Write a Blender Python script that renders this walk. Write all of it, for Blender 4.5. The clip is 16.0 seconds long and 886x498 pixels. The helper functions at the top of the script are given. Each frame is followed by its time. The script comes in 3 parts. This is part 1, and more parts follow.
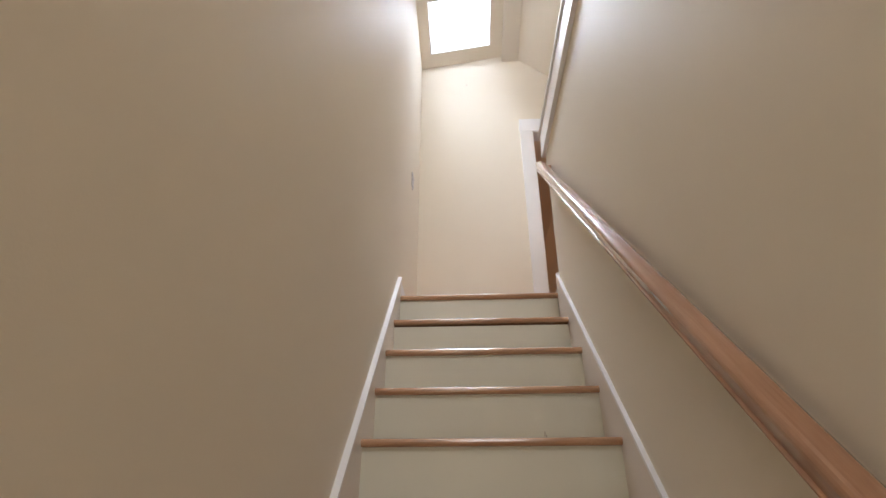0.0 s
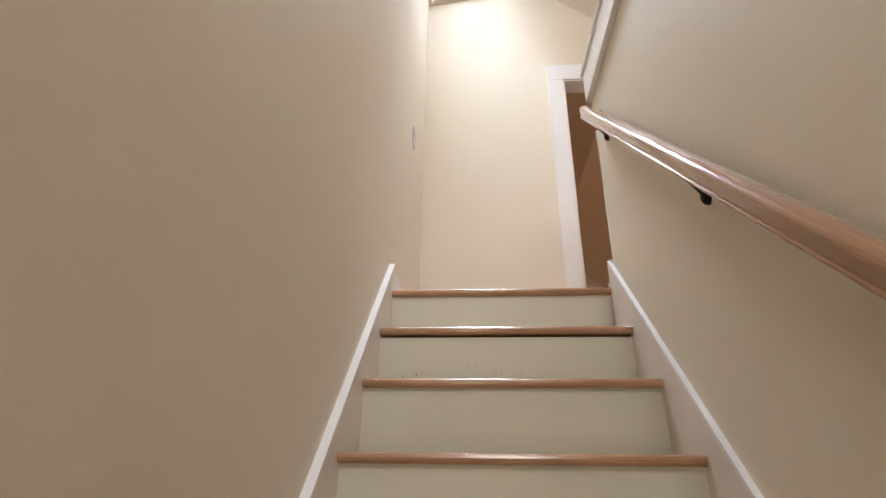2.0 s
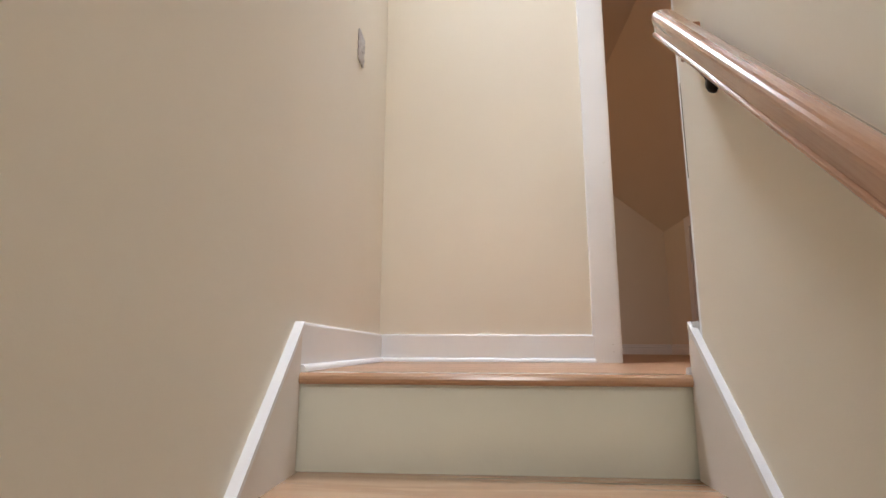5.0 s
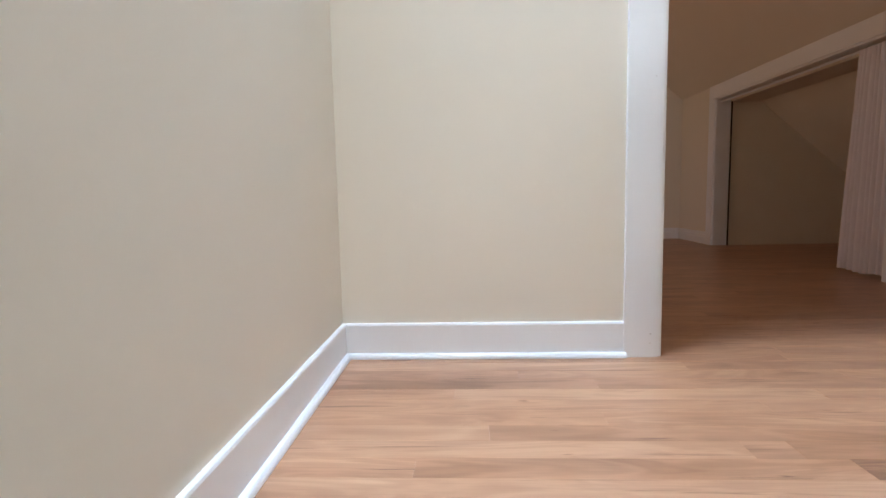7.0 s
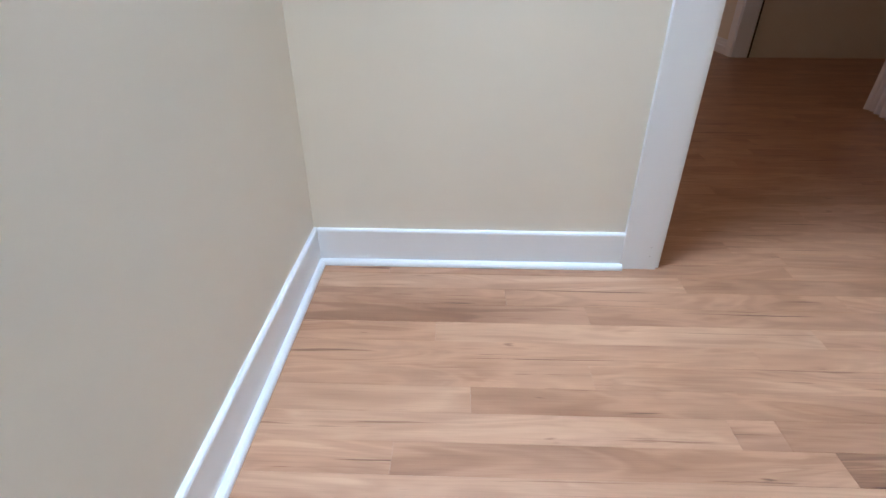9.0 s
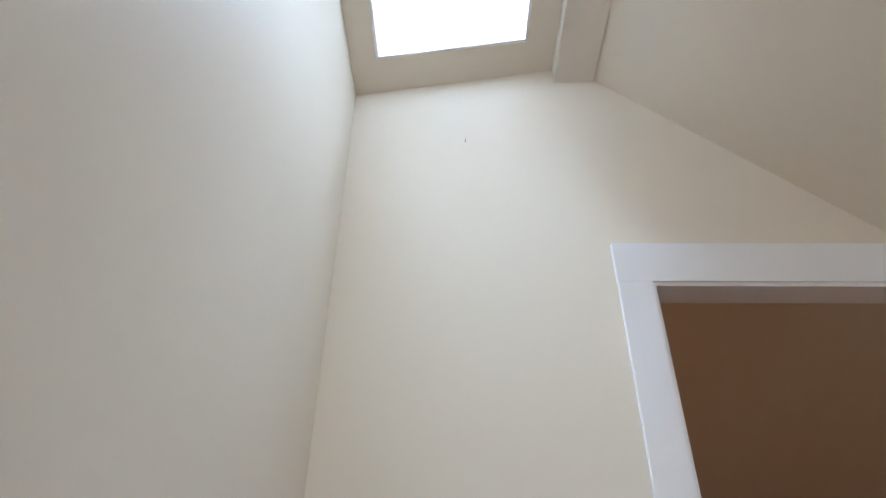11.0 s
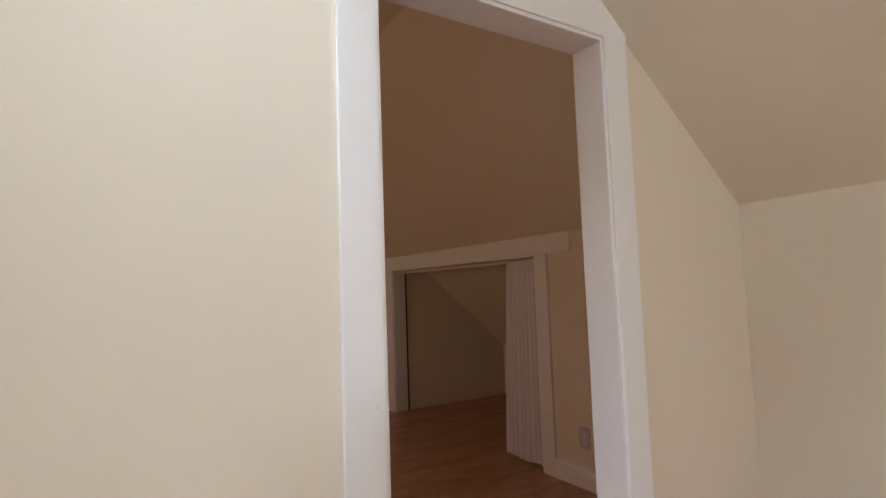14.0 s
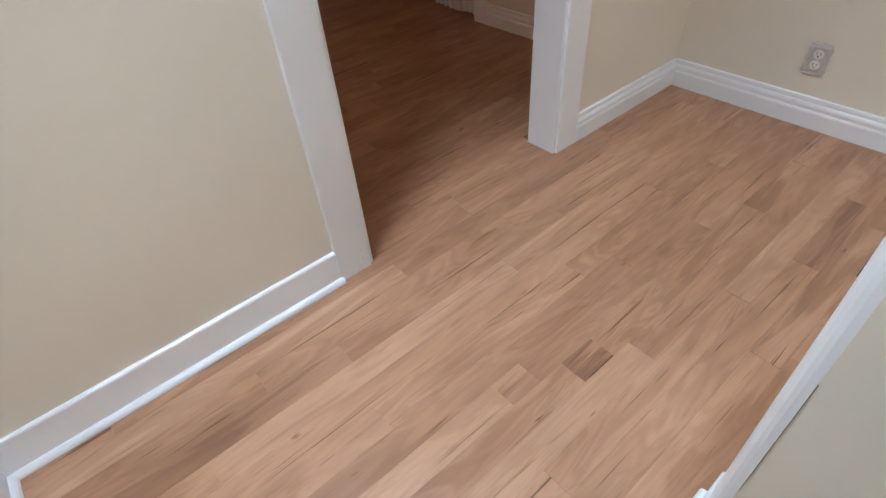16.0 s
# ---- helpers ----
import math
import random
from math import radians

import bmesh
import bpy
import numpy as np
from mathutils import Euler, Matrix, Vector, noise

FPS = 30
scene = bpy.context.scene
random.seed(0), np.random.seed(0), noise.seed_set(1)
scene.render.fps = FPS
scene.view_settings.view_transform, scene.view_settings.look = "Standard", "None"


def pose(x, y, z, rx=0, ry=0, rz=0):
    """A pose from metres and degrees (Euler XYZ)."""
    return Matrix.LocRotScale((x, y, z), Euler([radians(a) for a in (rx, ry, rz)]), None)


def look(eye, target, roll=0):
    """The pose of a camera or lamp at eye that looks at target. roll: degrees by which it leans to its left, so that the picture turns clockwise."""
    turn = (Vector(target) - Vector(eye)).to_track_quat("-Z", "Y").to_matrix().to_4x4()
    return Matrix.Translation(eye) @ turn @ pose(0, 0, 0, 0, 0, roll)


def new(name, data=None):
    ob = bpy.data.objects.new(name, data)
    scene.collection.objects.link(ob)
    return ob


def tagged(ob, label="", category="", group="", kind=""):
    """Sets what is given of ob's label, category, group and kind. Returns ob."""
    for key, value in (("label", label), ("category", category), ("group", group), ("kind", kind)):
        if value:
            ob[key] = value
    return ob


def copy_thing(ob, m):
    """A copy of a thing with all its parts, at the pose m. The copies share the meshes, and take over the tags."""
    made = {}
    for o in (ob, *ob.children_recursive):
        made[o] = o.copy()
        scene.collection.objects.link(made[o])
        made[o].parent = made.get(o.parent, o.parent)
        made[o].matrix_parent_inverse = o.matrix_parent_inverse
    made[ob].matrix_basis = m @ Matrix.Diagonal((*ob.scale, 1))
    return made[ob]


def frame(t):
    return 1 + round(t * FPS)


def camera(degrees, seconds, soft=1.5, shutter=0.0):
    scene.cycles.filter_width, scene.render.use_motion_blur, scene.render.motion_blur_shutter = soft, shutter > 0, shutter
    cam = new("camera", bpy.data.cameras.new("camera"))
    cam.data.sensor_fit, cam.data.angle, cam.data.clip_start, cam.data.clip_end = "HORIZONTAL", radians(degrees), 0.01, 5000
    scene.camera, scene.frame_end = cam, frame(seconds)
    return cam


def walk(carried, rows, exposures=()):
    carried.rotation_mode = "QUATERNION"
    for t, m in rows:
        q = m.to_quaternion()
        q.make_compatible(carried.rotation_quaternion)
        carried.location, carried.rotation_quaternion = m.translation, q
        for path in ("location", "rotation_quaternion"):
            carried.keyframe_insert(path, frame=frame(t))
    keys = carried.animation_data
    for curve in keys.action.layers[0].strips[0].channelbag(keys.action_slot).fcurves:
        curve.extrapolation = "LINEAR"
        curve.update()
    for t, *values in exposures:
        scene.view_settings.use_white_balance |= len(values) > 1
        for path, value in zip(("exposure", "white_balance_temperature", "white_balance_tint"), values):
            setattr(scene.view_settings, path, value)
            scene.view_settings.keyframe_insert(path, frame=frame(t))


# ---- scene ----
cam = camera(80.9, 16.0)
PATH = [
    (0, (0.377, -2.633, -1.088), (0.293, -0.859, -0.167), -0.1),
    (0.5, (0.375, -2.396, -1.077), (0.304, -0.582, -0.238), -0.8),
    (1, (0.409, -2.181, -0.954), (0.32, -0.376, -0.098), -0.2),
    (1.5, (0.392, -2.05, -0.864), (0.277, -0.231, -0.041), 0.6),
    (2, (0.356, -1.93, -0.713), (0.227, -0.116, 0.119), 0.8),
    (2.5, (0.384, -1.785, -0.557), (0.25, 0.066, 0.19), 0.6),
    (3, (0.388, -1.656, -0.423), (0.24, 0.253, 0.155), 0.8),
    (3.5, (0.346, -1.559, -0.262), (0.226, 0.379, 0.219), 1.3),
    (4, (0.387, -1.412, -0.102), (0.287, 0.536, 0.339), 0.9),
    (4.5, (0.418, -1.294, -0.043), (0.291, 0.659, 0.368), 0.3),
    (6.8, (0.394, -0.63, 0.505), (0.292, 1.365, 0.415), -1.0),
    (7, (0.41, -0.576, 0.523), (0.313, 1.411, 0.314), -1.2),
    (7.5, (0.425, -0.461, 0.654), (0.261, 1.454, 0.102), -1.1),
    (8, (0.394, -0.329, 0.677), (0.268, 1.489, -0.147), -2.0),
    (8.5, (0.39, -0.304, 0.754), (0.344, 1.382, -0.32), -0.6),
    (9, (0.413, -0.259, 0.831), (0.364, 1.46, -0.191), 0.2),
    (9.5, (0.452, -0.287, 0.951), (0.31, 1.64, 0.437), -1.2),
    (9.6, (0.433, -0.304, 0.987), (0.316, 1.657, 0.612), -0.8),
    (10, (0.431, -0.319, 1.108), (0.325, 1.67, 1.29), 0.7),
    (10.1, (0.432, -0.336, 1.133), (0.331, 1.637, 1.44), 0.6),
    (10.2, (0.46, -0.388, 1.162), (0.344, 1.565, 1.576), 1.2),
    (12.3, (0.231, -0.421, 1.394), (0.64, 1.085, 2.644), -0.1),
    (12.5, (0.264, -0.354, 1.43), (0.796, 1.148, 2.639), 1.1),
    (13, (0.343, -0.177, 1.425), (1.223, 1.333, 2.397), 1.1),
    (13.5, (0.443, -0.175, 1.168), (1.380, 1.447, 1.869), -0.2),
    (14, (0.445, -0.125, 1.14), (1.506, 1.564, 1.292), -2.0),
    (14.5, (0.454, -0.092, 1.15), (1.533, 1.538, 0.733), -1.6),
    (15, (0.455, -0.085, 1.132), (1.452, 1.394, 0.227), -2.2),
    (15.5, (0.417, -0.079, 1.114), (1.338, 1.218, -0.098), -2.2),
    (16, (0.467, -0.02, 1.104), (1.366, 1.153, -0.244), -5.0),
]
# the clip's camera sets its own brightness and white balance on the way
EXPOSURES = [(0.0, 0.20, 6400, 15), (0.5, 0.40, 6450, 16), (2.5, 0.36, 6500, 14), (4.5, 0.30, 6550, 14), (7.0, 0.46, 5480, 7), (8.5, 0.25, 5150, 6), (9.5, 0.45, 5080, 5),
             (10.0, 0.3, 5450, 9), (12.3, -0.7, 5800, 10), (13.0, -0.48, 6100, 12), (13.5, -0.12, 6200, 12), (14.5, 0.24, 6050, 11), (16.0, 0.1, 5640, 7)]
walk(cam, [(t, look(eye, target, roll)) for t, eye, target, roll in PATH], EXPOSURES)

# ---- light ----
world = bpy.data.worlds.new("sky")
scene.world = world
world.use_nodes = True
wn = world.node_tree
sky = wn.nodes.new("ShaderNodeTexSky")
sky.sky_type = "NISHITA"
sky.sun_disc = False
sky.sun_elevation, sky.sun_rotation = radians(50), radians(200)
wn.links.new(sky.outputs[0], wn.nodes["Background"].inputs[0])
wn.nodes["Background"].inputs[1].default_value = 0.15


def opening_lamp(name, m, sx, sy, power, color):
    """An area lamp at an opening, seen or added, that stands in for daylight."""
    data = bpy.data.lights.new(name, "AREA")
    data.shape, data.size, data.size_y, data.energy, data.color = "RECTANGLE", sx, sy, power, color
    ob = new(name, data)
    ob.matrix_world = m
    return ob


SUN = bpy.data.lights.new("sun", "SUN")
SUN.energy, SUN.angle, SUN.color = 1.0, radians(12), (1.0, 0.95, 0.88)
sun_ob = new("sun", SUN)
sun_ob.matrix_world = look((0, 0, 9), (0.9, 1.6, 5.5))
opening_lamp("skylight_daylight", look((0.07, 0.95, 4.40), (0.54, 0.40, 2.0)), 1.3, 1.3, 465, (0.78, 0.89, 1.0))
# added fill from an assumed, unseen opening in the south gable
opening_lamp("attic_fill", look((0.9, -4.25, 2.0), (1.1, 0, 1.3)), 1.3, 0.8, 36, (1.0, 0.93, 0.85))
# added fill for the lower stairs; no hall window is seen
opening_lamp("hall_fill", look((0.26, -4.25, -1.3), (0.70, -1.0, -0.4)), 0.36, 1.1, 5, (1.0, 0.84, 0.62))
# added warm fill that lifts the dark bedroom; its source is unseen
opening_lamp("bedroom_fill", look((-1.5, 3.2, 1.4), (1.6, 2.9, 0.1)), 0.9, 1.1, 10.5, (1.0, 0.57, 0.30))
back = bpy.data.meshes.new("backdrop_sky")
back.from_pydata([(-2.5, -2.5, 4.6), (3.5, -2.5, 4.6), (3.5, 4.0, 4.6), (-2.5, 4.0, 4.6)], [], [(0, 1, 2, 3)])
M_SKY = bpy.data.materials.new("overcast_sky")
M_SKY.use_nodes = True
glow = M_SKY.node_tree.nodes["Principled BSDF"]
glow.inputs["Base Color"].default_value = (0.8, 0.8, 0.8, 1)
glow.inputs["Emission Color"].default_value, glow.inputs["Emission Strength"].default_value = (0.93, 0.97, 1.0, 1), 2.2
back.materials.append(M_SKY)
tagged(new("backdrop_sky", back), "bright overcast sky above the skylight", "sky", kind="structure")

# ---- materials ----


def material(name, base, rough=0.5, grain=None, bump=0.0, bump_scale=60.0, spread=0.06, blotch=1.5, metal=0.0):
    """Paint, plaster or metal: a base colour with broad blotches, fine grain and a little relief."""
    mat = bpy.data.materials.new(name)
    mat.use_nodes = True
    nt = mat.node_tree
    bsdf = nt.nodes["Principled BSDF"]
    bsdf.inputs["Roughness"].default_value = rough
    bsdf.inputs["Metallic"].default_value = metal
    co = nt.nodes.new("ShaderNodeTexCoord")
    big = nt.nodes.new("ShaderNodeTexNoise")
    big.inputs["Scale"].default_value, big.inputs["Detail"].default_value = blotch, 4
    nt.links.new(co.outputs["Object"], big.inputs["Vector"])
    fine = nt.nodes.new("ShaderNodeTexNoise")
    fine.inputs["Scale"].default_value, fine.inputs["Detail"].default_value = bump_scale, 3
    nt.links.new(co.outputs["Object"], fine.inputs["Vector"])
    mix = nt.nodes.new("ShaderNodeMix")
    mix.data_type = "RGBA"
    low = [max(0, c * (1 - spread)) for c in base] + [1]
    high = [min(1, c * (1 + spread)) for c in base] + [1]
    mix.inputs[6].default_value, mix.inputs[7].default_value = low, high
    nt.links.new(big.outputs["Fac"], mix.inputs[0])
    nt.links.new(mix.outputs[2], bsdf.inputs["Base Color"])
    ramp = nt.nodes.new("ShaderNodeMapRange")
    ramp.inputs[3].default_value, ramp.inputs[4].default_value = rough - 0.06, rough + 0.08
    nt.links.new(fine.outputs["Fac"], ramp.inputs[0])
    nt.links.new(ramp.outputs[0], bsdf.inputs["Roughness"])
    if bump:
        b = nt.nodes.new("ShaderNodeBump")
        b.inputs["Strength"].default_value, b.inputs["Distance"].default_value = bump, 0.003
        nt.links.new(fine.outputs["Fac"], b.inputs["Height"])
        nt.links.new(b.outputs[0], bsdf.inputs["Normal"])
    return mat


def wood(name, dark, light, rough, axis, per_piece=0.0, knots=0.0, streaks=0.42, rate=46.0, figure=0.10, mottle=0.0, tilt=0.0):
    """Oak: long grain along one axis, cathedral figure, pores, and a tone that varies from piece to piece."""
    mat = bpy.data.materials.new(name)
    mat.use_nodes = True
    nt = mat.node_tree
    bsdf = nt.nodes["Principled BSDF"]
    bsdf.inputs["Roughness"].default_value = rough
    co = nt.nodes.new("ShaderNodeNewGeometry")
    info = nt.nodes.new("ShaderNodeObjectInfo")
    shift = nt.nodes.new("ShaderNodeVectorMath")
    shift.operation = "MULTIPLY_ADD"
    shift.inputs[1].default_value = (7.3, 3.1, 5.7)
    nt.links.new(info.outputs["Random"], shift.inputs[0])
    nt.links.new(co.outputs["Position"], shift.inputs[2])
    isl = nt.nodes.new("ShaderNodeVectorMath")
    isl.operation = "MULTIPLY_ADD"
    isl.inputs[1].default_value = (3.3, 8.1, 2.7)
    nt.links.new(co.outputs["Random Per Island"], isl.inputs[0])
    nt.links.new(shift.outputs[0], isl.inputs[2])
    if tilt:
        # grain that runs along a sloping member
        turn = nt.nodes.new("ShaderNodeVectorRotate")
        turn.rotation_type = "X_AXIS"
        turn.inputs["Angle"].default_value = -tilt
        nt.links.new(isl.outputs[0], turn.inputs["Vector"])
        isl = turn
    grid = nt.nodes.new("ShaderNodeMapping")
    grid.inputs["Scale"].default_value = {"x": (1.9, 11, 11), "y": (11, 1.9, 11)}[axis]
    nt.links.new(isl.outputs[0], grid.inputs["Vector"])
    fig = nt.nodes.new("ShaderNodeTexNoise")
    fig.inputs["Scale"].default_value, fig.inputs["Detail"].default_value = 1.0, 2.5
    fig.inputs["Distortion"].default_value = 1.6
    nt.links.new(grid.outputs[0], fig.inputs["Vector"])
    # growth rings: bands of the same slow field
    ring = nt.nodes.new("ShaderNodeMath")
    ring.operation = "MULTIPLY"
    ring.inputs[1].default_value = rate
    nt.links.new(fig.outputs["Fac"], ring.inputs[0])
    wave = nt.nodes.new("ShaderNodeMath")
    wave.operation = "SINE"
    nt.links.new(ring.outputs[0], wave.inputs[0])
    rings = nt.nodes.new("ShaderNodeMapRange")
    rings.inputs[1].default_value, rings.inputs[2].default_value = -1.0, 1.0
    rings.inputs[3].default_value, rings.inputs[4].default_value = 1.0 - figure, 1.0 + 0.3 * figure
    nt.links.new(wave.outputs[0], rings.inputs[0])
    # mineral streaks and knots
    smap = nt.nodes.new("ShaderNodeMapping")
    smap.inputs["Scale"].default_value = {"x": (2.4, 95, 95), "y": (95, 2.4, 95)}[axis]
    smap.inputs["Location"].default_value = (3.7, 9.1, 1.3)
    nt.links.new(isl.outputs[0], smap.inputs["Vector"])
    sn = nt.nodes.new("ShaderNodeTexNoise")
    sn.inputs["Scale"].default_value, sn.inputs["Detail"].default_value = 1.0, 3
    sn.inputs["Distortion"].default_value = 0.5
    nt.links.new(smap.outputs[0], sn.inputs["Vector"])
    streak = nt.nodes.new("ShaderNodeMapRange")
    streak.inputs[1].default_value, streak.inputs[2].default_value = 0.65, 0.70
    streak.inputs[3].default_value, streak.inputs[4].default_value = 1.0, 1.0 - streaks
    nt.links.new(sn.outputs["Fac"], streak.inputs[0])
    pores = nt.nodes.new("ShaderNodeMapping")
    pores.inputs["Scale"].default_value = {"x": (9, 420, 420), "y": (420, 9, 420)}[axis]
    nt.links.new(isl.outputs[0], pores.inputs["Vector"])
    pn = nt.nodes.new("ShaderNodeTexNoise")
    pn.inputs["Scale"].default_value, pn.inputs["Detail"].default_value = 1.0, 3
    nt.links.new(pores.outputs[0], pn.inputs["Vector"])
    tone = nt.nodes.new("ShaderNodeValToRGB")
    tone.color_ramp.elements[0].position, tone.color_ramp.elements[1].position = 0.22, 0.66
    tone.color_ramp.elements[0].color, tone.color_ramp.elements[1].color = (*dark, 1), (*light, 1)
    nt.links.new(fig.outputs["Fac"], tone.inputs[0])
    fine = nt.nodes.new("ShaderNodeMapRange")
    fine.inputs[1].default_value, fine.inputs[2].default_value = 0.3, 0.55
    fine.inputs[3].default_value, fine.inputs[4].default_value = 0.90, 1.0
    nt.links.new(pn.outputs["Fac"], fine.inputs[0])
    fr = nt.nodes.new("ShaderNodeMath")
    fr.operation = "MULTIPLY"
    nt.links.new(fine.outputs[0], fr.inputs[0])
    nt.links.new(rings.outputs[0], fr.inputs[1])
    fleck = nt.nodes.new("ShaderNodeMath")
    fleck.operation = "MULTIPLY"
    nt.links.new(fr.outputs[0], fleck.inputs[0])
    nt.links.new(streak.outputs[0], fleck.inputs[1])
    if mottle:
        # slow clouds of darker heartwood along the board
        mmap = nt.nodes.new("ShaderNodeMapping")
        mmap.inputs["Scale"].default_value = {"x": (2.6, 11, 11), "y": (11, 2.6, 11)}[axis]
        mmap.inputs["Location"].default_value = (1.9, 4.3, 7.7)
        nt.links.new(isl.outputs[0], mmap.inputs["Vector"])
        cloud = nt.nodes.new("ShaderNodeTexNoise")
        cloud.inputs["Scale"].default_value, cloud.inputs["Detail"].default_value = 1.0, 3
        nt.links.new(mmap.outputs[0], cloud.inputs["Vector"])
        shade = nt.nodes.new("ShaderNodeMapRange")
        shade.inputs[1].default_value, shade.inputs[2].default_value = 0.32, 0.62
        shade.inputs[3].default_value, shade.inputs[4].default_value = 1.0 - mottle, 1.0 + 0.35 * mottle
        nt.links.new(cloud.outputs["Fac"], shade.inputs[0])
        clouded = nt.nodes.new("ShaderNodeMath")
        clouded.operation = "MULTIPLY"
        nt.links.new(fleck.outputs[0], clouded.inputs[0])
        nt.links.new(shade.outputs[0], clouded.inputs[1])
        fleck = clouded
    if knots:
        kmap = nt.nodes.new("ShaderNodeMapping")
        kmap.inputs["Scale"].default_value = {"x": (3.6, 8, 8), "y": (8, 3.6, 8)}[axis]
        nt.links.new(isl.outputs[0], kmap.inputs["Vector"])
        warp = nt.nodes.new("ShaderNodeVectorMath")
        warp.operation = "MULTIPLY_ADD"
        warp.inputs[1].default_value = (0.25, 0.25, 0.25)
        nt.links.new(sn.outputs["Color"], warp.inputs[0])
        nt.links.new(kmap.outputs[0], warp.inputs[2])
        cell = nt.nodes.new("ShaderNodeTexVoronoi")
        cell.inputs["Scale"].default_value = 1.0
        nt.links.new(warp.outputs[0], cell.inputs["Vector"])
        knot = nt.nodes.new("ShaderNodeMapRange")
        knot.inputs[1].default_value, knot.inputs[2].default_value = 0.01, 0.055
        knot.inputs[3].default_value, knot.inputs[4].default_value = 1 - 0.6 * knots, 1.0
        nt.links.new(cell.outputs["Distance"], knot.inputs[0])
        spotted = nt.nodes.new("ShaderNodeMath")
        spotted.operation = "MULTIPLY"
        nt.links.new(fleck.outputs[0], spotted.inputs[0])
        nt.links.new(knot.outputs[0], spotted.inputs[1])
        fleck = spotted
    # tone from piece to piece
    both = nt.nodes.new("ShaderNodeMath")
    both.operation = "ADD"
    nt.links.new(info.outputs["Random"], both.inputs[0])
    nt.links.new(co.outputs["Random Per Island"], both.inputs[1])
    frac = nt.nodes.new("ShaderNodeMath")
    frac.operation = "FRACT"
    nt.links.new(both.outputs[0], frac.inputs[0])
    piece = nt.nodes.new("ShaderNodeMapRange")
    piece.inputs[3].default_value, piece.inputs[4].default_value = 1 - per_piece, 1 + per_piece * 0.6
    nt.links.new(frac.outputs[0], piece.inputs[0])
    mul = nt.nodes.new("ShaderNodeMath")
    mul.operation = "MULTIPLY"
    nt.links.new(fleck.outputs[0], mul.inputs[0])
    nt.links.new(piece.outputs[0], mul.inputs[1])
    scale = nt.nodes.new("ShaderNodeVectorMath")
    scale.operation = "MULTIPLY"
    nt.links.new(tone.outputs[0], scale.inputs[0])
    deep = nt.nodes.new("ShaderNodeCombineXYZ")
    for k, power in enumerate((1.0, 1.22, 1.35)):
        pw = nt.nodes.new("ShaderNodeMath")
        pw.operation = "POWER"
        pw.inputs[1].default_value = power
        nt.links.new(mul.outputs[0], pw.inputs[0])
        nt.links.new(pw.outputs[0], deep.inputs[k])
    nt.links.new(deep.outputs[0], scale.inputs[1])
    nt.links.new(scale.outputs[0], bsdf.inputs["Base Color"])
    b = nt.nodes.new("ShaderNodeBump")
    b.inputs["Strength"].default_value, b.inputs["Distance"].default_value = 0.12, 0.001
    nt.links.new(pn.outputs["Fac"], b.inputs["Height"])
    nt.links.new(b.outputs[0], bsdf.inputs["Normal"])
    return mat


M_WALL = material("cream_wall_paint", (0.80, 0.742, 0.635), 0.52, bump=0.05, bump_scale=240, spread=0.025)
M_WALL.node_tree.nodes["Principled BSDF"].inputs["Specular IOR Level"].default_value = 0.13
M_TRIM = material("white_trim_paint", (0.865, 0.88, 0.905), 0.30, bump=0.06, bump_scale=120, spread=0.03)
M_SKIRT = material("skirt_paint", (0.80, 0.755, 0.715), 0.34, bump=0.06, bump_scale=120, spread=0.03)
M_RISER = material("riser_paint", (0.72, 0.75, 0.68), 0.36, bump=0.08, bump_scale=90, spread=0.05, blotch=5)
M_FLOOR = wood("oak_floor", (0.415, 0.212, 0.114), (0.51, 0.288, 0.17), 0.30, "x", 0.12, 1.1, 0.58, 30.0, 0.11, 0.20)
M_PALE = wood("sapwood_oak_floor", (0.45, 0.245, 0.138), (0.57, 0.338, 0.208), 0.30, "x", 0.05, 0.8, 0.4, 30.0, 0.10, 0.14)
M_FIGURED = wood("figured_oak_floor", (0.30, 0.145, 0.075), (0.50, 0.28, 0.168), 0.30, "x", 0.10, 1.0, 0.6, 26.0, 0.12, 0.25)
M_KNOT = wood("knotted_oak_floor", (0.24, 0.115, 0.062), (0.48, 0.265, 0.155), 0.30, "x", 0.0, 1.0, 0.6, 34.0, 0.28, 0.3)
M_TREAD = wood("oak_tread", (0.42, 0.235, 0.13), (0.54, 0.33, 0.20), 0.26, "x", 0.06, 0.0, 0.2, 24.0, 0.05)
M_RAIL = wood("oak_rail", (0.375, 0.198, 0.118), (0.405, 0.22, 0.134), 0.18, "y", 0.0, 0.0, 0.06, 24.0, 0.035, 0.04, math.atan(1.003))
for varnished in (M_RAIL, M_TREAD):
    varnished.node_tree.nodes["Principled BSDF"].inputs["Coat Weight"].default_value = 0.8
    varnished.node_tree.nodes["Principled BSDF"].inputs["Coat Roughness"].default_value = 0.12
M_IRON = material("oil_rubbed_bronze", (0.02, 0.014, 0.012), 0.4, bump=0.1, metal=0.6)
M_PEWTER = material("pewter", (0.62, 0.61, 0.62), 0.36, bump=0.2, bump_scale=150, metal=0.5, spread=0.2, blotch=30)
M_IVORY = material("white_plastic", (0.8, 0.79, 0.76), 0.3)
M_SLOT = material("black_slot", (0.01, 0.01, 0.01), 0.6)
M_CURTAIN = material("curtain_cloth", (0.80, 0.77, 0.82), 0.85, bump=0.25, bump_scale=500, spread=0.05, blotch=8)
M_BEAM = material("beam_paint", (0.76, 0.72, 0.65), 0.4, bump=0.06, bump_scale=120, spread=0.03)
M_SCUFF = material("dark_scuff", (0.22, 0.18, 0.14), 0.7)
M_SMEAR = material("faint_smear", (0.64, 0.64, 0.57), 0.45, spread=0.12, blotch=60)
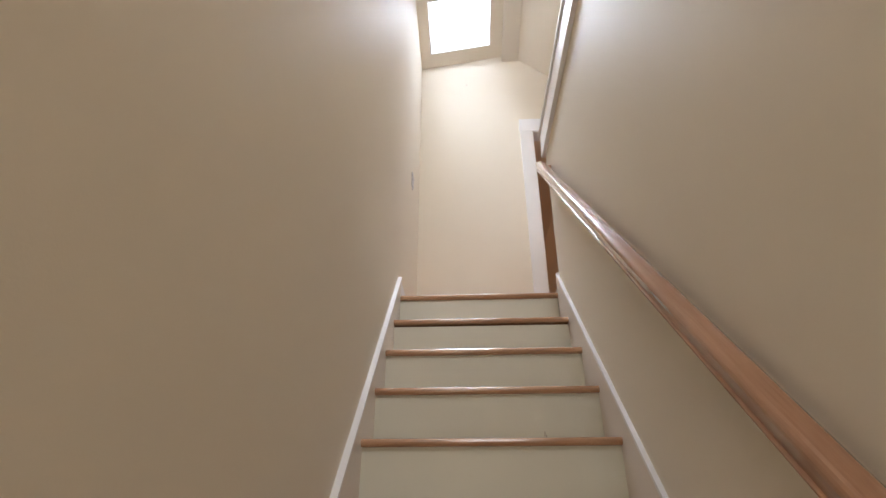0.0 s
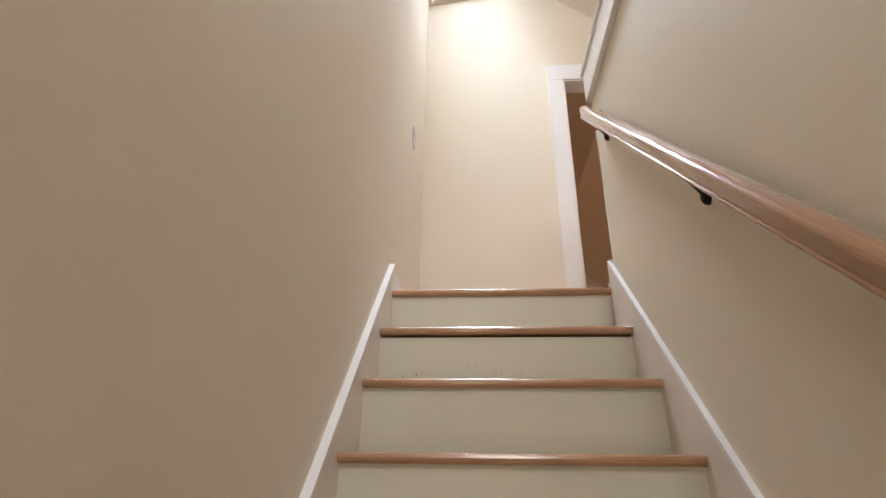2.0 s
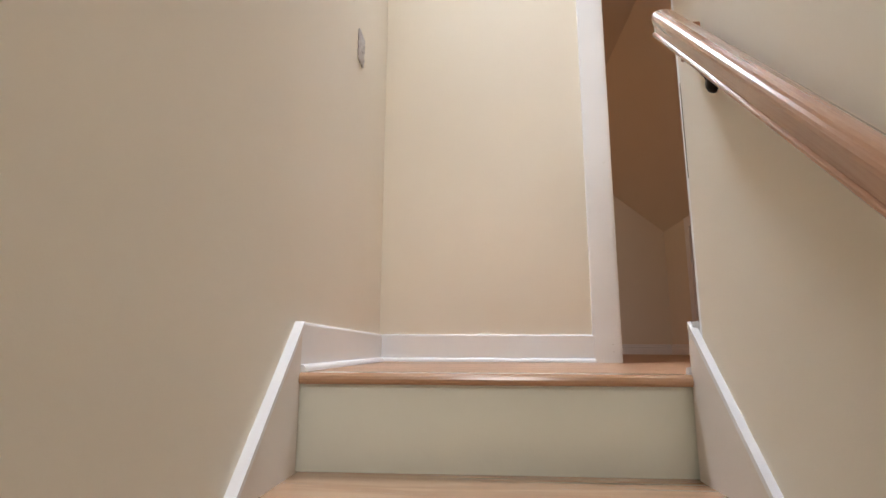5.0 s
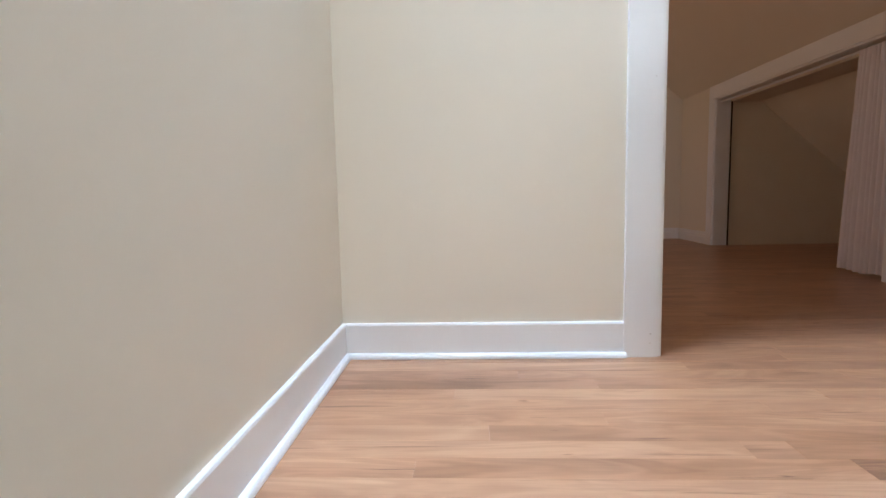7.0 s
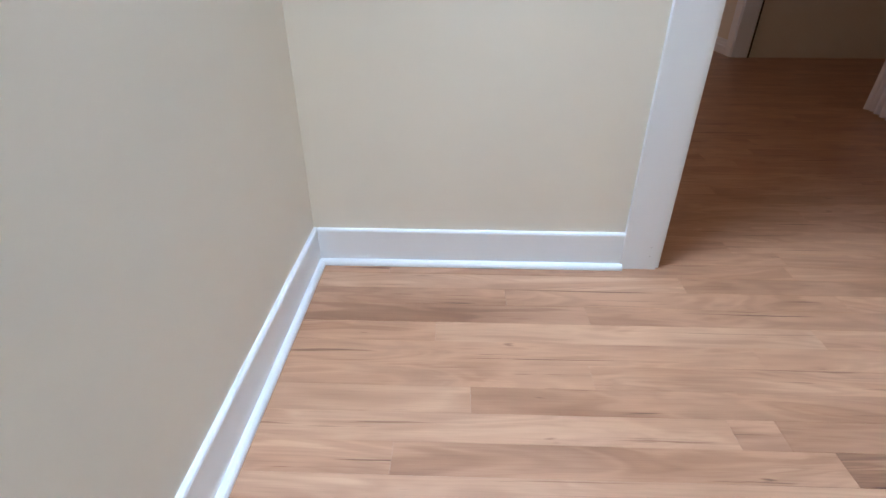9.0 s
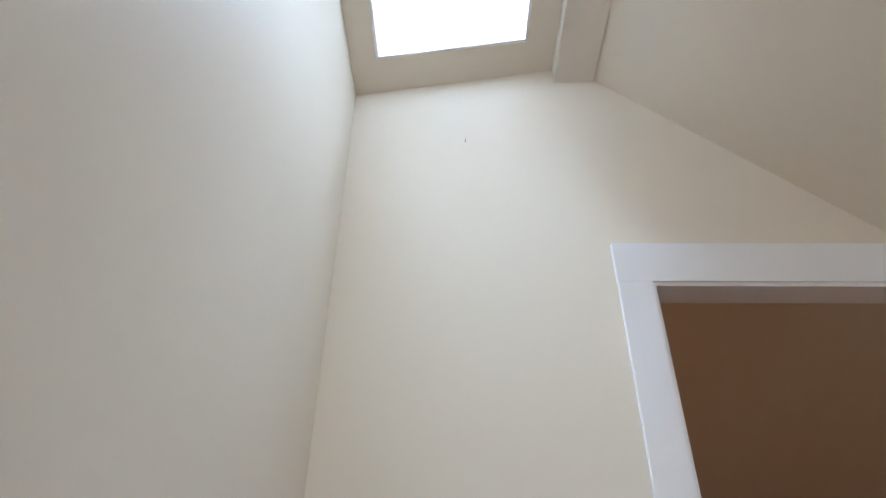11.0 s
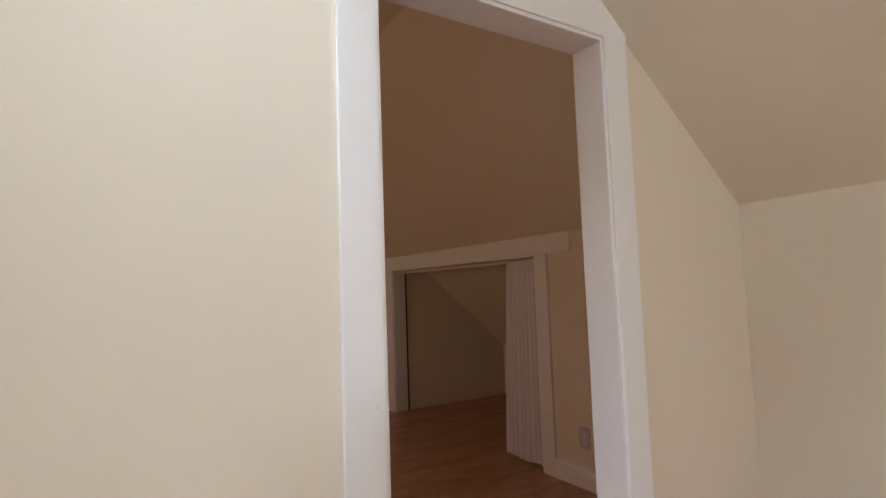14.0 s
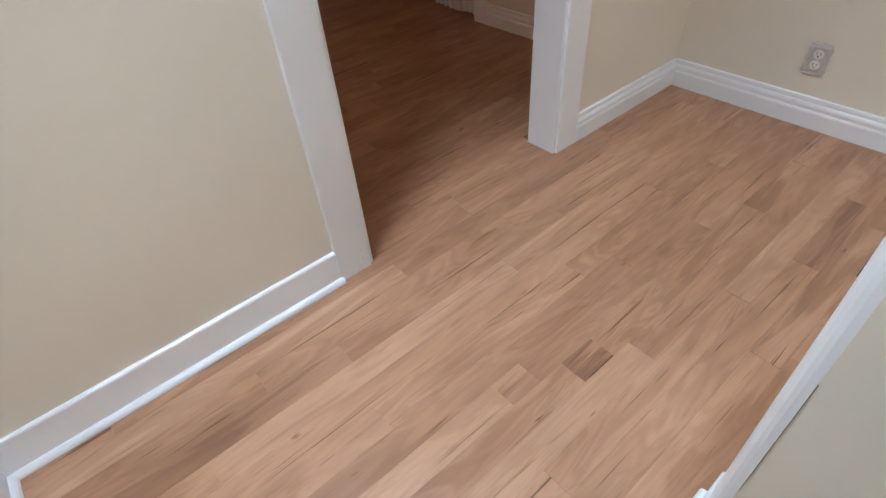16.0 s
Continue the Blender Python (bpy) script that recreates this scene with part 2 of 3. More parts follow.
M_GLASS = bpy.data.materials.new("window_glass")
M_GLASS.use_nodes = True
glass = M_GLASS.node_tree.nodes["Principled BSDF"]
glass.inputs["Transmission Weight"].default_value, glass.inputs["Roughness"].default_value, glass.inputs["IOR"].default_value = 1.0, 0.0, 1.1
# near-black: the boards under the floor, and the shade block in the stairs
M_SUBFLOOR_AND_SHADE = material("subfloor", (0.05, 0.03, 0.02), 0.8)
M_OUTSIDE = material("roof_board", (0.25, 0.2, 0.15), 0.8)

# ---- mesh helpers ----


def box(bm, x0, x1, y0, y1, z0, z1):
    v = [bm.verts.new((x, y, z)) for z in (z0, z1) for y in (y0, y1) for x in (x0, x1)]
    for f in ((0, 2, 3, 1), (4, 5, 7, 6), (0, 1, 5, 4), (2, 6, 7, 3), (0, 4, 6, 2), (1, 3, 7, 5)):
        bm.faces.new([v[i] for i in f])
    return bm


def prism(bm, loop, lift):
    """A solid from a closed loop of points, pushed along the vector lift."""
    low = [bm.verts.new(p) for p in loop]
    high = [bm.verts.new(Vector(p) + Vector(lift)) for p in loop]
    bm.faces.new(low[::-1])
    bm.faces.new(high)
    n = len(loop)
    for i in range(n):
        bm.faces.new((low[i], low[(i + 1) % n], high[(i + 1) % n], high[i]))
    return bm


def solid(loop, lift):
    return prism(bmesh.new(), loop, lift)


def block(*b):
    return box(bmesh.new(), *b)


def soften(bm, width, segments=2):
    bmesh.ops.recalc_face_normals(bm, faces=bm.faces)
    edges = [e for e in bm.edges if e.is_manifold and e.calc_face_angle(0) > 0.5]
    bmesh.ops.bevel(bm, geom=edges, offset=width, segments=segments, profile=0.6, affect="EDGES")
    return bm


def part(name, bm, mat, parent=None, label="", smooth=False):
    bmesh.ops.recalc_face_normals(bm, faces=bm.faces)
    me = bpy.data.meshes.new(name)
    bm.to_mesh(me)
    bm.free()
    me.materials.append(mat)
    if smooth:
        for p in me.polygons:
            p.use_smooth = True
    ob = new(name, me)
    if parent is not None:
        ob.parent = parent
    if label:
        ob["label"] = label
    return ob


def structure(name, bm, mat, label, category):
    return tagged(part(name, bm, mat), label, category, kind="structure")


def thing(name, at, label, category, group="", kind=""):
    ob = new(name)
    ob.location = at
    ob.empty_display_size = 0.05
    return tagged(ob, label, category, group, kind)


def put(name, bm, mat, owner, label="", smooth=False):
    """A part whose mesh is given in world metres, under a thing whose base stands elsewhere."""
    bmesh.ops.translate(bm, vec=-Vector(owner.location), verts=bm.verts)
    return part(name, bm, mat, owner, label, smooth)


# ---- plan: x across the stairs, y up the stairs, z from the landing ----
W = 0.89            # stairwell width
YN, YB = 1.058, 1.168   # two faces of the wall with the doorway
XE = 2.675          # knee wall
YS = -4.3           # closing wall behind the stairs
ZL = -2.98          # lower hall floor
RISE, GO = 0.2128, 0.2065
X0, X1, ZD = 1.0, 1.870, 1.994     # doorway
YBN = 5.1           # far wall of the bedroom
XBW = -1.6
ZFLAT = 2.40        # flat ceiling of the bedroom
YG = -0.003          # landing face of the half wall
GX = 1.10           # attic face of the half wall
ZG = 1.05           # top of the half wall
FACE = 0.015        # how far casings stand proud


def slope(x):
    return 2.880 - 0.822 * (x - 0.936)


def high(x, y):
    """The small high ceiling with the skylight."""
    return 2.814 + 0.168 * x + 0.19 * (1.055 - max(y, -0.8))


# walls
structure("wall_west", block(-0.14, 0, YS - 0.14, YB, ZL, 3.24), M_WALL, "cream painted plaster wall beside the stairs", "wall")
bm = bmesh.new()
prism(bm, [(0, YN, -0.25), (X0, YN, -0.25), (X0, YN, 3.15), (0, YN, 3.15)], (0, YB - YN, 0))
prism(bm, [(X0, YN, ZD), (X1, YN, ZD), (X1, YN, slope(X1) + 0.06), (X0, YN, 3.15)], (0, YB - YN, 0))
prism(bm, [(X1, YN, -0.25), (XE + 0.12, YN, -0.25), (XE + 0.12, YN, slope(XE + 0.12) + 0.06), (X1, YN, slope(X1) + 0.06)], (0, YB - YN, 0))
wall_n = structure("wall_north", bm, M_WALL, "cream painted gable wall with a cased doorway", "wall")
part("scratch", solid([(0.426, YN - 0.0008, 2.570), (0.430, YN - 0.0008, 2.572), (0.430, YN - 0.0008, 2.596)], (0, 0.002, 0)), M_SCUFF, wall_n)
structure("wall_east", block(XE, XE + 0.12, YS, YN, -0.25, 1.49), M_WALL, "low cream knee wall under the sloped ceiling", "wall")
# unseen wall; both openings are made up for the attic and hall fill
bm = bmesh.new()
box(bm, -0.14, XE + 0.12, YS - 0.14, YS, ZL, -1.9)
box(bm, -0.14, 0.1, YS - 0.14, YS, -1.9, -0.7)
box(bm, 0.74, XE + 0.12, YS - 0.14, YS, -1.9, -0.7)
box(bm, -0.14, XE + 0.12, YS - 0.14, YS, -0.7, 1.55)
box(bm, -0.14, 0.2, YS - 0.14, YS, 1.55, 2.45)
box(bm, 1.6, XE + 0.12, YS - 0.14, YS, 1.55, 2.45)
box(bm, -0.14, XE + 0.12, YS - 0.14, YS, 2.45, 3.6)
structure("wall_south", bm, M_WALL, "plain unseen wall closing the stairwell, with made-up openings", "wall")
bm = block(W, GX, YS, YG - 0.022, ZL, ZG)
structure("wall_guard", bm, M_WALL, "cream half wall guarding the stairs", "wall")

# half wall cap and apron
cap = thing("trim_cap", (W, 0, ZG), "white painted wooden cap and apron on the half wall", "trim", kind="structure")
put("apron", soften(block(W - 0.024, W, YS, YG - 0.004, 0.895, ZG), 0.003), M_TRIM, cap)
R = 0.014
nose = [(W, YG - 0.022, 0)] + [(W + R - R * math.cos(a), YG - R + R * math.sin(a), 0) for a in (0, 0.4, 0.8, 1.2, math.pi / 2)]
nose += [(GX - R + R * math.sin(a), YG - R + R * math.cos(a), 0) for a in (0, 0.4, 0.8, 1.2, math.pi / 2)] + [(GX, YG - 0.022, 0)]
put("end_board", solid(nose, (0, 0, ZG)), M_TRIM, cap, "white painted end of the half wall")
put("seam", block(W - 0.0012, W + 0.002, YG - 0.0226, YG - 0.0218, 0.43, 0.66), M_SCUFF, cap, "open joint beside the end board")
put("cap_board", soften(block(W - 0.034, GX + 0.03, YS, YG + 0.001, ZG, ZG + 0.022), 0.005), M_TRIM, cap)

# ceilings
SKY = (0.105, 0.655, 0.428, 0.912)
sx0, sx1, sy0, sy1 = SKY


def high_quad(bm, x0, x1, y0, y1, up=0.0, lift=0.1):
    prism(bm, [(x0, y0, high(x0, y0) + up), (x1, y0, high(x1, y0) + up), (x1, y1, high(x1, y1) + up), (x0, y1, high(x0, y1) + up)], (0, 0, lift))


bm = bmesh.new()
hx0, hx1, hy0, hy1 = sx0 - 0.012, sx1 + 0.012, sy0 - 0.012, sy1 + 0.012
high_quad(bm, 0, hx0, hy0, YN)
high_quad(bm, hx1, 0.85, hy0, YN)
high_quad(bm, hx0, hx1, hy1, YN)
high_quad(bm, 0, 0.85, -0.8, hy0)
high_quad(bm, 0, 0.85, YS, -0.8)
structure("ceiling", bm, M_WALL, "cream ceiling pierced by a skylight", "ceiling")


def beam_z(y):
    return 2.876 + 0.205 * (1.055 - max(y, -0.8))


def slope_at(x, y):
    """The slope twists a little: its upper edge follows the beam, its foot the level knee wall."""
    f = (XE + 0.12 - x) / (XE + 0.12 - 0.925)
    return slope(x) + f * (beam_z(y) - 2.880 + 0.012)
bm = bmesh.new()
ys = [YS, -0.8] + [-0.8 + (YN + 0.8) * k / 12 for k in range(1, 13)]
xs = [0.925 + (XE + 0.12 - 0.925) * k / 10 for k in range(11)]
under = [[bm.verts.new((x, y, slope_at(x, y))) for x in xs] for y in ys]
upper = [[bm.verts.new((x, y, slope_at(x, y) + 0.1)) for x in xs] for y in ys]
for layer in (under, upper):
    for a, b in zip(layer, layer[1:]):
        for k in range(10):
            bm.faces.new((a[k], a[k + 1], b[k + 1], b[k]))
for k in (0, -1):
    for p, q, r, t in zip(under[k], under[k][1:], upper[k][1:], upper[k]):
        bm.faces.new((p, q, r, t))
    for a, b, c, d in zip(under, under[1:], upper[1:], upper):
        bm.faces.new((a[k], b[k], c[k], d[k]))
structure("ceiling_slope", bm, M_WALL, "cream sloped ceiling falling to the knee wall", "ceiling")

bm = bmesh.new()
for ya, yb in ((YS, -0.8), (-0.8, YN)):
    vs = [bm.verts.new((x, y, beam_z(y) + up)) for y in (ya, yb) for x, up in ((0.781, 0), (0.936, 0), (0.936, 0.4), (0.781, 0.4))]
    for f in ((0, 1, 2, 3), (7, 6, 5, 4), (0, 4, 5, 1), (1, 5, 6, 2), (2, 6, 7, 3), (3, 7, 4, 0)):
        bm.faces.new([vs[i] for i in f])
structure("trim_beam", bm, M_BEAM, "boxed ceiling beam with pale paint", "beam")

# skylight
sl = thing("window_skylight", (0.38, 0.67, high(0.38, 0.67)), "bright skylight in a white well", "skylight", kind="structure")
DEEP = 0.225


def well_side(ax, ay, bx, by, ox, oy):
    loop = [(ax, ay, high(ax, ay) - 0.001), (bx, by, high(bx, by) - 0.001), (bx, by, high(bx, by) + DEEP), (ax, ay, high(ax, ay) + DEEP)]
    put("well_side", solid(loop, (ox, oy, 0)), M_TRIM, sl)


well_side(sx0, sy0, sx0, sy1, -0.011, 0)
well_side(sx1, sy0, sx1, sy1, 0.011, 0)
well_side(sx0 - 0.011, sy0, sx1 + 0.011, sy0, 0, -0.011)
well_side(sx0 - 0.011, sy1, sx1 + 0.011, sy1, 0, 0.011)
for fx0, fx1, fy0, fy1 in ((sx0, sx0 + 0.012, sy0, sy1), (sx1 - 0.012, sx1, sy0, sy1), (sx0 + 0.012, sx1 - 0.012, sy0, sy0 + 0.012), (sx0 + 0.012, sx1 - 0.012, sy1 - 0.012, sy1)):
    bm = bmesh.new()
    high_quad(bm, fx0, fx1, fy0, fy1, DEEP - 0.025, 0.024)
    put("frame", bm, M_TRIM, sl)
bm = bmesh.new()
high_quad(bm, sx0 + 0.02, sx1 - 0.02, sy0 + 0.02, sy1 - 0.02, DEEP - 0.012, 0.005)
pane = put("pane", bm, M_GLASS, sl, "clear skylight pane")
pane.visible_shadow = False

# subfloor
bm = bmesh.new()
box(bm, 0, W, 0.05, YN, -0.25, -0.02)
box(bm, GX, XE, YS, YN, -0.25, -0.02)
box(bm, W, GX, 0.05, YN, -0.25, -0.02)
box(bm, XBW, 4.2, YN, YBN + 0.1, -0.25, -0.02)
structure("subfloor", bm, M_SUBFLOOR_AND_SHADE, "dark boards under the oak floor", "subfloor")
structure("floor_lower", block(-0.14, W + 0.115, YS, 0.1, ZL - 0.1, ZL), M_FLOOR, "oak floor of the lower hall", "floor")

# stairs
stairs = thing("staircase", (0.44, 0, 0), "steep staircase with oak treads and cream risers", "staircase")
STEPS = 14
for k in range(STEPS):
    y, z = -k * GO, -k * RISE
    gap = 0.0078 if k == 1 else 0.0
    put("riser", block(0.010, W - 0.008, y + 0.024, y + 0.04, z - RISE - 0.01, z - 0.0262 - gap), M_RISER, stairs)
    # a dark block gives the gap over this riser its shade
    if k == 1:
        put("gap_shade", block(0.02, W - 0.018, y + 0.041, y + 0.19, z - RISE + 0.02, z - 0.0275), M_SUBFLOOR_AND_SHADE, stairs, "near-black block put in as shade behind a sunken riser")
    deep = y + GO + 0.03 if k else y + 0.075
    bm = bmesh.new()
    loop = [(0.012, deep, z), (0.012, deep, z - 0.026)]
    for i in range(7):
        a = -math.pi / 2 - math.pi * i / 6
        loop.append((0.012, y + 0.013 + 0.013 * math.cos(a), z - 0.013 + 0.013 * math.sin(a)))
    prism(bm, loop, (W - 0.022, 0, 0))
    put("tread", bm, M_TREAD, stairs, smooth=False)
# worn spots on the risers
for k, x, up, tall in ((1, 0.10, 0.040, 0.010), (1, 0.146, 0.047, 0.008), (3, 0.655, 0.030, 0.016), (3, 0.66, 0.026, 0.010), (3, 0.545, 0.020, 0.007), (4, 0.50, 0.02, 0.008)):
    y, z = -k * GO + 0.0235, -(k + 1) * RISE
    put("scuff_mark", solid([(x, y, z + up), (x + 0.0025, y, z + up - 0.001), (x + 0.004, y, z + up + tall), (x + 0.002, y, z + up + tall * 1.2)], (0, 0.002, 0)), M_SCUFF, stairs)
for x, up, lean in ((0.322, 0.085, -0.006), (0.345, 0.076, 0.007), (0.412, 0.066, -0.007), (0.432, 0.064, 0.005), (0.500, 0.056, 0.004)):
    y, z = -GO + 0.0236, -2 * RISE
    put("smear", solid([(x + lean * math.sin(a) + 0.0022 * math.cos(a), y, z + up + 0.013 * math.sin(a)) for a in [math.pi * n / 5 for n in range(10)]], (0, 0.002, 0)), M_SMEAR, stairs)
for xa, xb in ((0.0, 0.018), (W - 0.016, W)):
    end, low = 0.010, -13.6 * GO
    s = RISE / GO
    loop = [(xa, end, 0.098), (xa, end, -0.3), (xa, low, low * s - 0.3), (xa, low, low * s + 0.098)]
    put("skirt_board", solid(loop, (xb - xa, 0, 0)), M_SKIRT, stairs)
    rim = [(xa, end, 0.0985), (xa, low, low * s + 0.0985), (xa, low, low * s + 0.114), (xa, end, 0.114)]
    put("skirt_cap", solid(rim, (xb - xa + (0.004 if xa == 0 else 0), 0, 0)), M_TRIM, stairs)

# handrail
RS = 1.003                       # fall of the rail
RY, RZ = -0.10, 0.787           # upper end of its top edge
rail = thing("handrail", (0.838, RY, RZ), "varnished oak handrail on dark metal brackets", "handrail")
# half of the section from the middle of the top down to the lip, then its mirror image
HALF = [(0.0, 0.0125), (0.010, 0.0118), (0.017, 0.0098), (0.022, 0.0065), (0.0255, 0.0020), (0.0278, -0.0035), (0.0285, -0.010), (0.0262, -0.022), (0.0245, -0.034), (0.0240, -0.0395),
        (0.0268, -0.0410), (0.0285, -0.0435), (0.0285, -0.0480), (0.0265, -0.0510)]
PROFILE = [(-u, v) for u, v in HALF[:0:-1]] + HALF
LONG = 2.95


def rail_at(u, v, d):
    """A point of the rail: u across, v up, d down along the stairs."""
    return (0.838 + u, RY - d, RZ + v * 1.07 - RS * d)


bm = bmesh.new()
rings = [[bm.verts.new(rail_at(u, v, d)) for u, v in PROFILE] for d in (0.0, 0.004, LONG)]
for u, vert in zip(PROFILE, rings[0]):
    vert.co.x = 0.838 + u[0]
n = len(PROFILE)
for a, b in zip(rings, rings[1:]):
    for i in range(n):
        bm.faces.new((a[i], a[(i + 1) % n], b[(i + 1) % n], b[i]))
bm.faces.new(rings[0])
bm.faces.new(rings[-1][::-1])
put("rail", bm, M_RAIL, rail)
put("end_return", soften(block(0.862, W - 0.001, RY - 0.055, RY - 0.003, RZ - 0.12, RZ - 0.055), 0.004), M_RAIL, rail, "oak return to the wall")


def tube(bm, points, radii, sides=10):
    """A round rod through points."""
    rings = []
    for i, p in enumerate(points):
        a, b = Vector(points[max(i - 1, 0)]), Vector(points[min(i + 1, len(points) - 1)])
        q = (b - a).to_track_quat("Z", "Y")
        rings.append([bm.verts.new(Vector(p) + q @ Vector((radii[i] * math.cos(2 * math.pi * s / sides), radii[i] * math.sin(2 * math.pi * s / sides), 0))) for s in range(sides)])
    for a, b in zip(rings, rings[1:]):
        for s in range(sides):
            bm.faces.new((a[s], a[(s + 1) % sides], b[(s + 1) % sides], b[s]))
    bm.faces.new(rings[0][::-1])
    bm.faces.new(rings[-1])
    return bm


for by in (-0.19, -0.86, -1.38, -1.95, -2.5):
    rz = RZ + RS * (by - RY) - 0.0550      # underside of the rail
    bm = tube(bmesh.new(), [(W - 0.001, by, rz - 0.072), (W - 0.006, by, rz - 0.072), (W - 0.012, by, rz - 0.072), (W - 0.018, by, rz - 0.072)], [0.017, 0.017, 0.015, 0.009], 18)
    bmesh.ops.scale(bm, vec=(1, 0.8, 1.15), verts=bm.verts, space=Matrix.Translation((-W, -by, -(rz - 0.072))))
    br = put("bracket", bm, M_IRON, rail, "dark bronze wall bracket", smooth=True)
    arm = []
    for i in range(9):
        f = i / 8
        arm.append((W - 0.010 - 0.044 * f, by + 0.012 * f, rz - 0.072 + 0.070 * f ** 0.62 - 0.004 * math.sin(2 * math.pi * f)))
    arm.append((W - 0.054, by + 0.012, rz - 0.001 + RS * 0.012))
    bm = tube(bmesh.new(), arm, [0.0055] * 9 + [0.0055], 8)
    bmesh.ops.translate(bm, vec=-Vector(rail.location), verts=bm.verts)
    part("arm", bm, M_IRON, br, smooth=True)
    px = 0.836
    bm = solid([(px - 0.013, by - 0.02, rz - 0.004 - RS * 0.02), (px + 0.013, by - 0.02, rz - 0.004 - RS * 0.02), (px + 0.013, by + 0.035, rz - 0.004 + RS * 0.035), (px - 0.013, by + 0.035, rz - 0.004 + RS * 0.035)], (0, 0, 0.004))
    bmesh.ops.translate(bm, vec=-Vector(rail.location), verts=bm.verts)
    part("saddle", bm, M_IRON, br)

# doorway
door = thing("door_1", (1.43, YN, 0), "open doorway with wide white casing", "doorway", kind="structure")
put("casing", soften(block(X0 - 0.105, X0, YN - FACE, YN, 0, ZD), 0.0009), M_TRIM, door)
put("casing", soften(block(X1, X1 + 0.112, YN - FACE, YN, 0, ZD), 0.0009), M_TRIM, door)
put("head_casing", soften(block(X0 - 0.107, X1 + 0.114, YN - FACE - 0.001, YN, ZD, ZD + 0.135), 0.0009), M_TRIM, door)
for s, xa in ((1, X0), (-1, X1)):
    put("jamb", block(*sorted((xa - s * 0.004, xa + s * 0.012)), YN - 0.006, YB + 0.012, 0, ZD - 0.013), M_TRIM, door)
put("head_jamb", block(X0 - 0.004, X1 + 0.004, YN - 0.006, YB + 0.012, ZD - 0.0125, ZD + 0.004), M_TRIM, door)
for nx, nz in ((0.975, 0.045), (0.975, 0.075), (0.978, 0.86)):
    put("nail_hole", tube(bmesh.new(), [(nx, YN - FACE - 0.0006, nz), (nx, YN - FACE + 0.002, nz)], [0.0014, 0.0014], 7), M_SCUFF, door)
put("casing", soften(block(X0 - 0.105, X0, YB, YB + FACE, 0, ZD + 0.1), 0.0009), M_TRIM, door)
put("casing", soften(block(X1, X1 + 0.112, YB, YB + FACE, 0, ZD + 0.05), 0.0009), M_TRIM, door)


# baseboards
def run(owner, name, profile, a, b, inward, mat):
    """A moulding from a to b along a wall; profile of (out, up); inward: unit vector into the room."""
    bm = bmesh.new()
    a, b, w = Vector(a), Vector(b), Vector(inward)
    loop = [a + w * o + Vector((0, 0, u)) for o, u in profile]
    prism(bm, loop, b - a)
    return put(name, bm, mat, owner)


PLAIN = ((0, 0.002), (0.012, 0.002), (0.012, 0.107), (0.010, 0.112), (0.006, 0.114), (0, 0.114))
SHOE = ((0.012, 0.001), (0.028, 0.001), (0.0275, 0.007), (0.025, 0.012), (0.021, 0.0155), (0.016, 0.017), (0.012, 0.017))
MOULD = ((0, 0.001), (0.017, 0.001), (0.017, 0.060), (0.015, 0.066), (0.011, 0.069), (0.011, 0.074), (0.014, 0.078), (0.015, 0.084), (0.012, 0.092), (0.008, 0.097), (0.008, 0.103), (0.010, 0.107), (0.008, 0.114), (0, 0.116))
base = thing("baseboard", (0, 0.5, 0), "white painted baseboard with a quarter round shoe", "baseboard", kind="structure")
run(base, "board", PLAIN, (0, 0.011, 0), (0, YN, 0), (1, 0, 0), M_TRIM)
run(base, "board", PLAIN, (0.0125, YN, 0), (X0 - 0.1055, YN, 0), (0, -1, 0), M_TRIM)
run(base, "shoe", SHOE, (0, 0.018, 0), (0, YN - 0.012, 0), (1, 0, 0), M_TRIM)
run(base, "shoe", SHOE, (0.012, YN, 0), (X0 - 0.1, YN, 0), (0, -1, 0), M_TRIM)
base2 = thing("baseboard", (2, YN, 0), "white moulded baseboard round the landing corner", "baseboard", kind="structure")
run(base2, "board", MOULD, (X1 + 0.1125, YN, 0), (XE - 0.006, YN, 0), (0, -1, 0), M_TRIM)
run(base2, "board", MOULD, (XE, YS, 0), (XE, YN - 0.008, 0), (-1, 0, 0), M_TRIM)
base3 = thing("baseboard", (1.5, YG, 0), "white baseboard along the half wall", "baseboard", kind="structure")
run(base3, "board", PLAIN, (W - 0.010, YG, 0), (GX, YG, 0), (0, 1, 0), M_TRIM)
run(base3, "shoe", SHOE, (W - 0.022, YG, 0), (GX, YG, 0), (0, 1, 0), M_TRIM)


# ornate wall plates
def ornate_plate(w, h, thick):
    """A cast plate with a waved outline and a raised scrolled border, standing in the xz plane, facing -y."""
    bm = bmesh.new()
    loop = []
    for i in range(64):
        a = 2 * math.pi * i / 64
        c, s = math.cos(a), math.sin(a)
        r = 1 / max(abs(c), abs(s))
        x, z = c * r * w / 2, s * r * h / 2
        if abs(s) * 1.0 >= abs(c):
            z *= 1 + 0.035 * math.cos(x / w * 6 * math.pi)
        else:
            x *= 1 + 0.07 * math.cos(z / h * 7 * math.pi)
        loop.append((x, z))
    rings = []
    for f, d in ((1.0, 0.0), (1.0, -thick * 0.6), (0.93, -thick), (0.84, -thick * 0.75), (0.76, -thick * 1.05), (0.66, -thick * 0.85)):
        rings.append([bm.verts.new((x * f, d, z * f)) for x, z in loop])
    for a, b in zip(rings, rings[1:]):
        for i in range(64):
            bm.faces.new((a[i], a[(i + 1) % 64], b[(i + 1) % 64], b[i]))
    bm.faces.new(rings[0][::-1])
    bm.faces.new(rings[-1])
    return bm


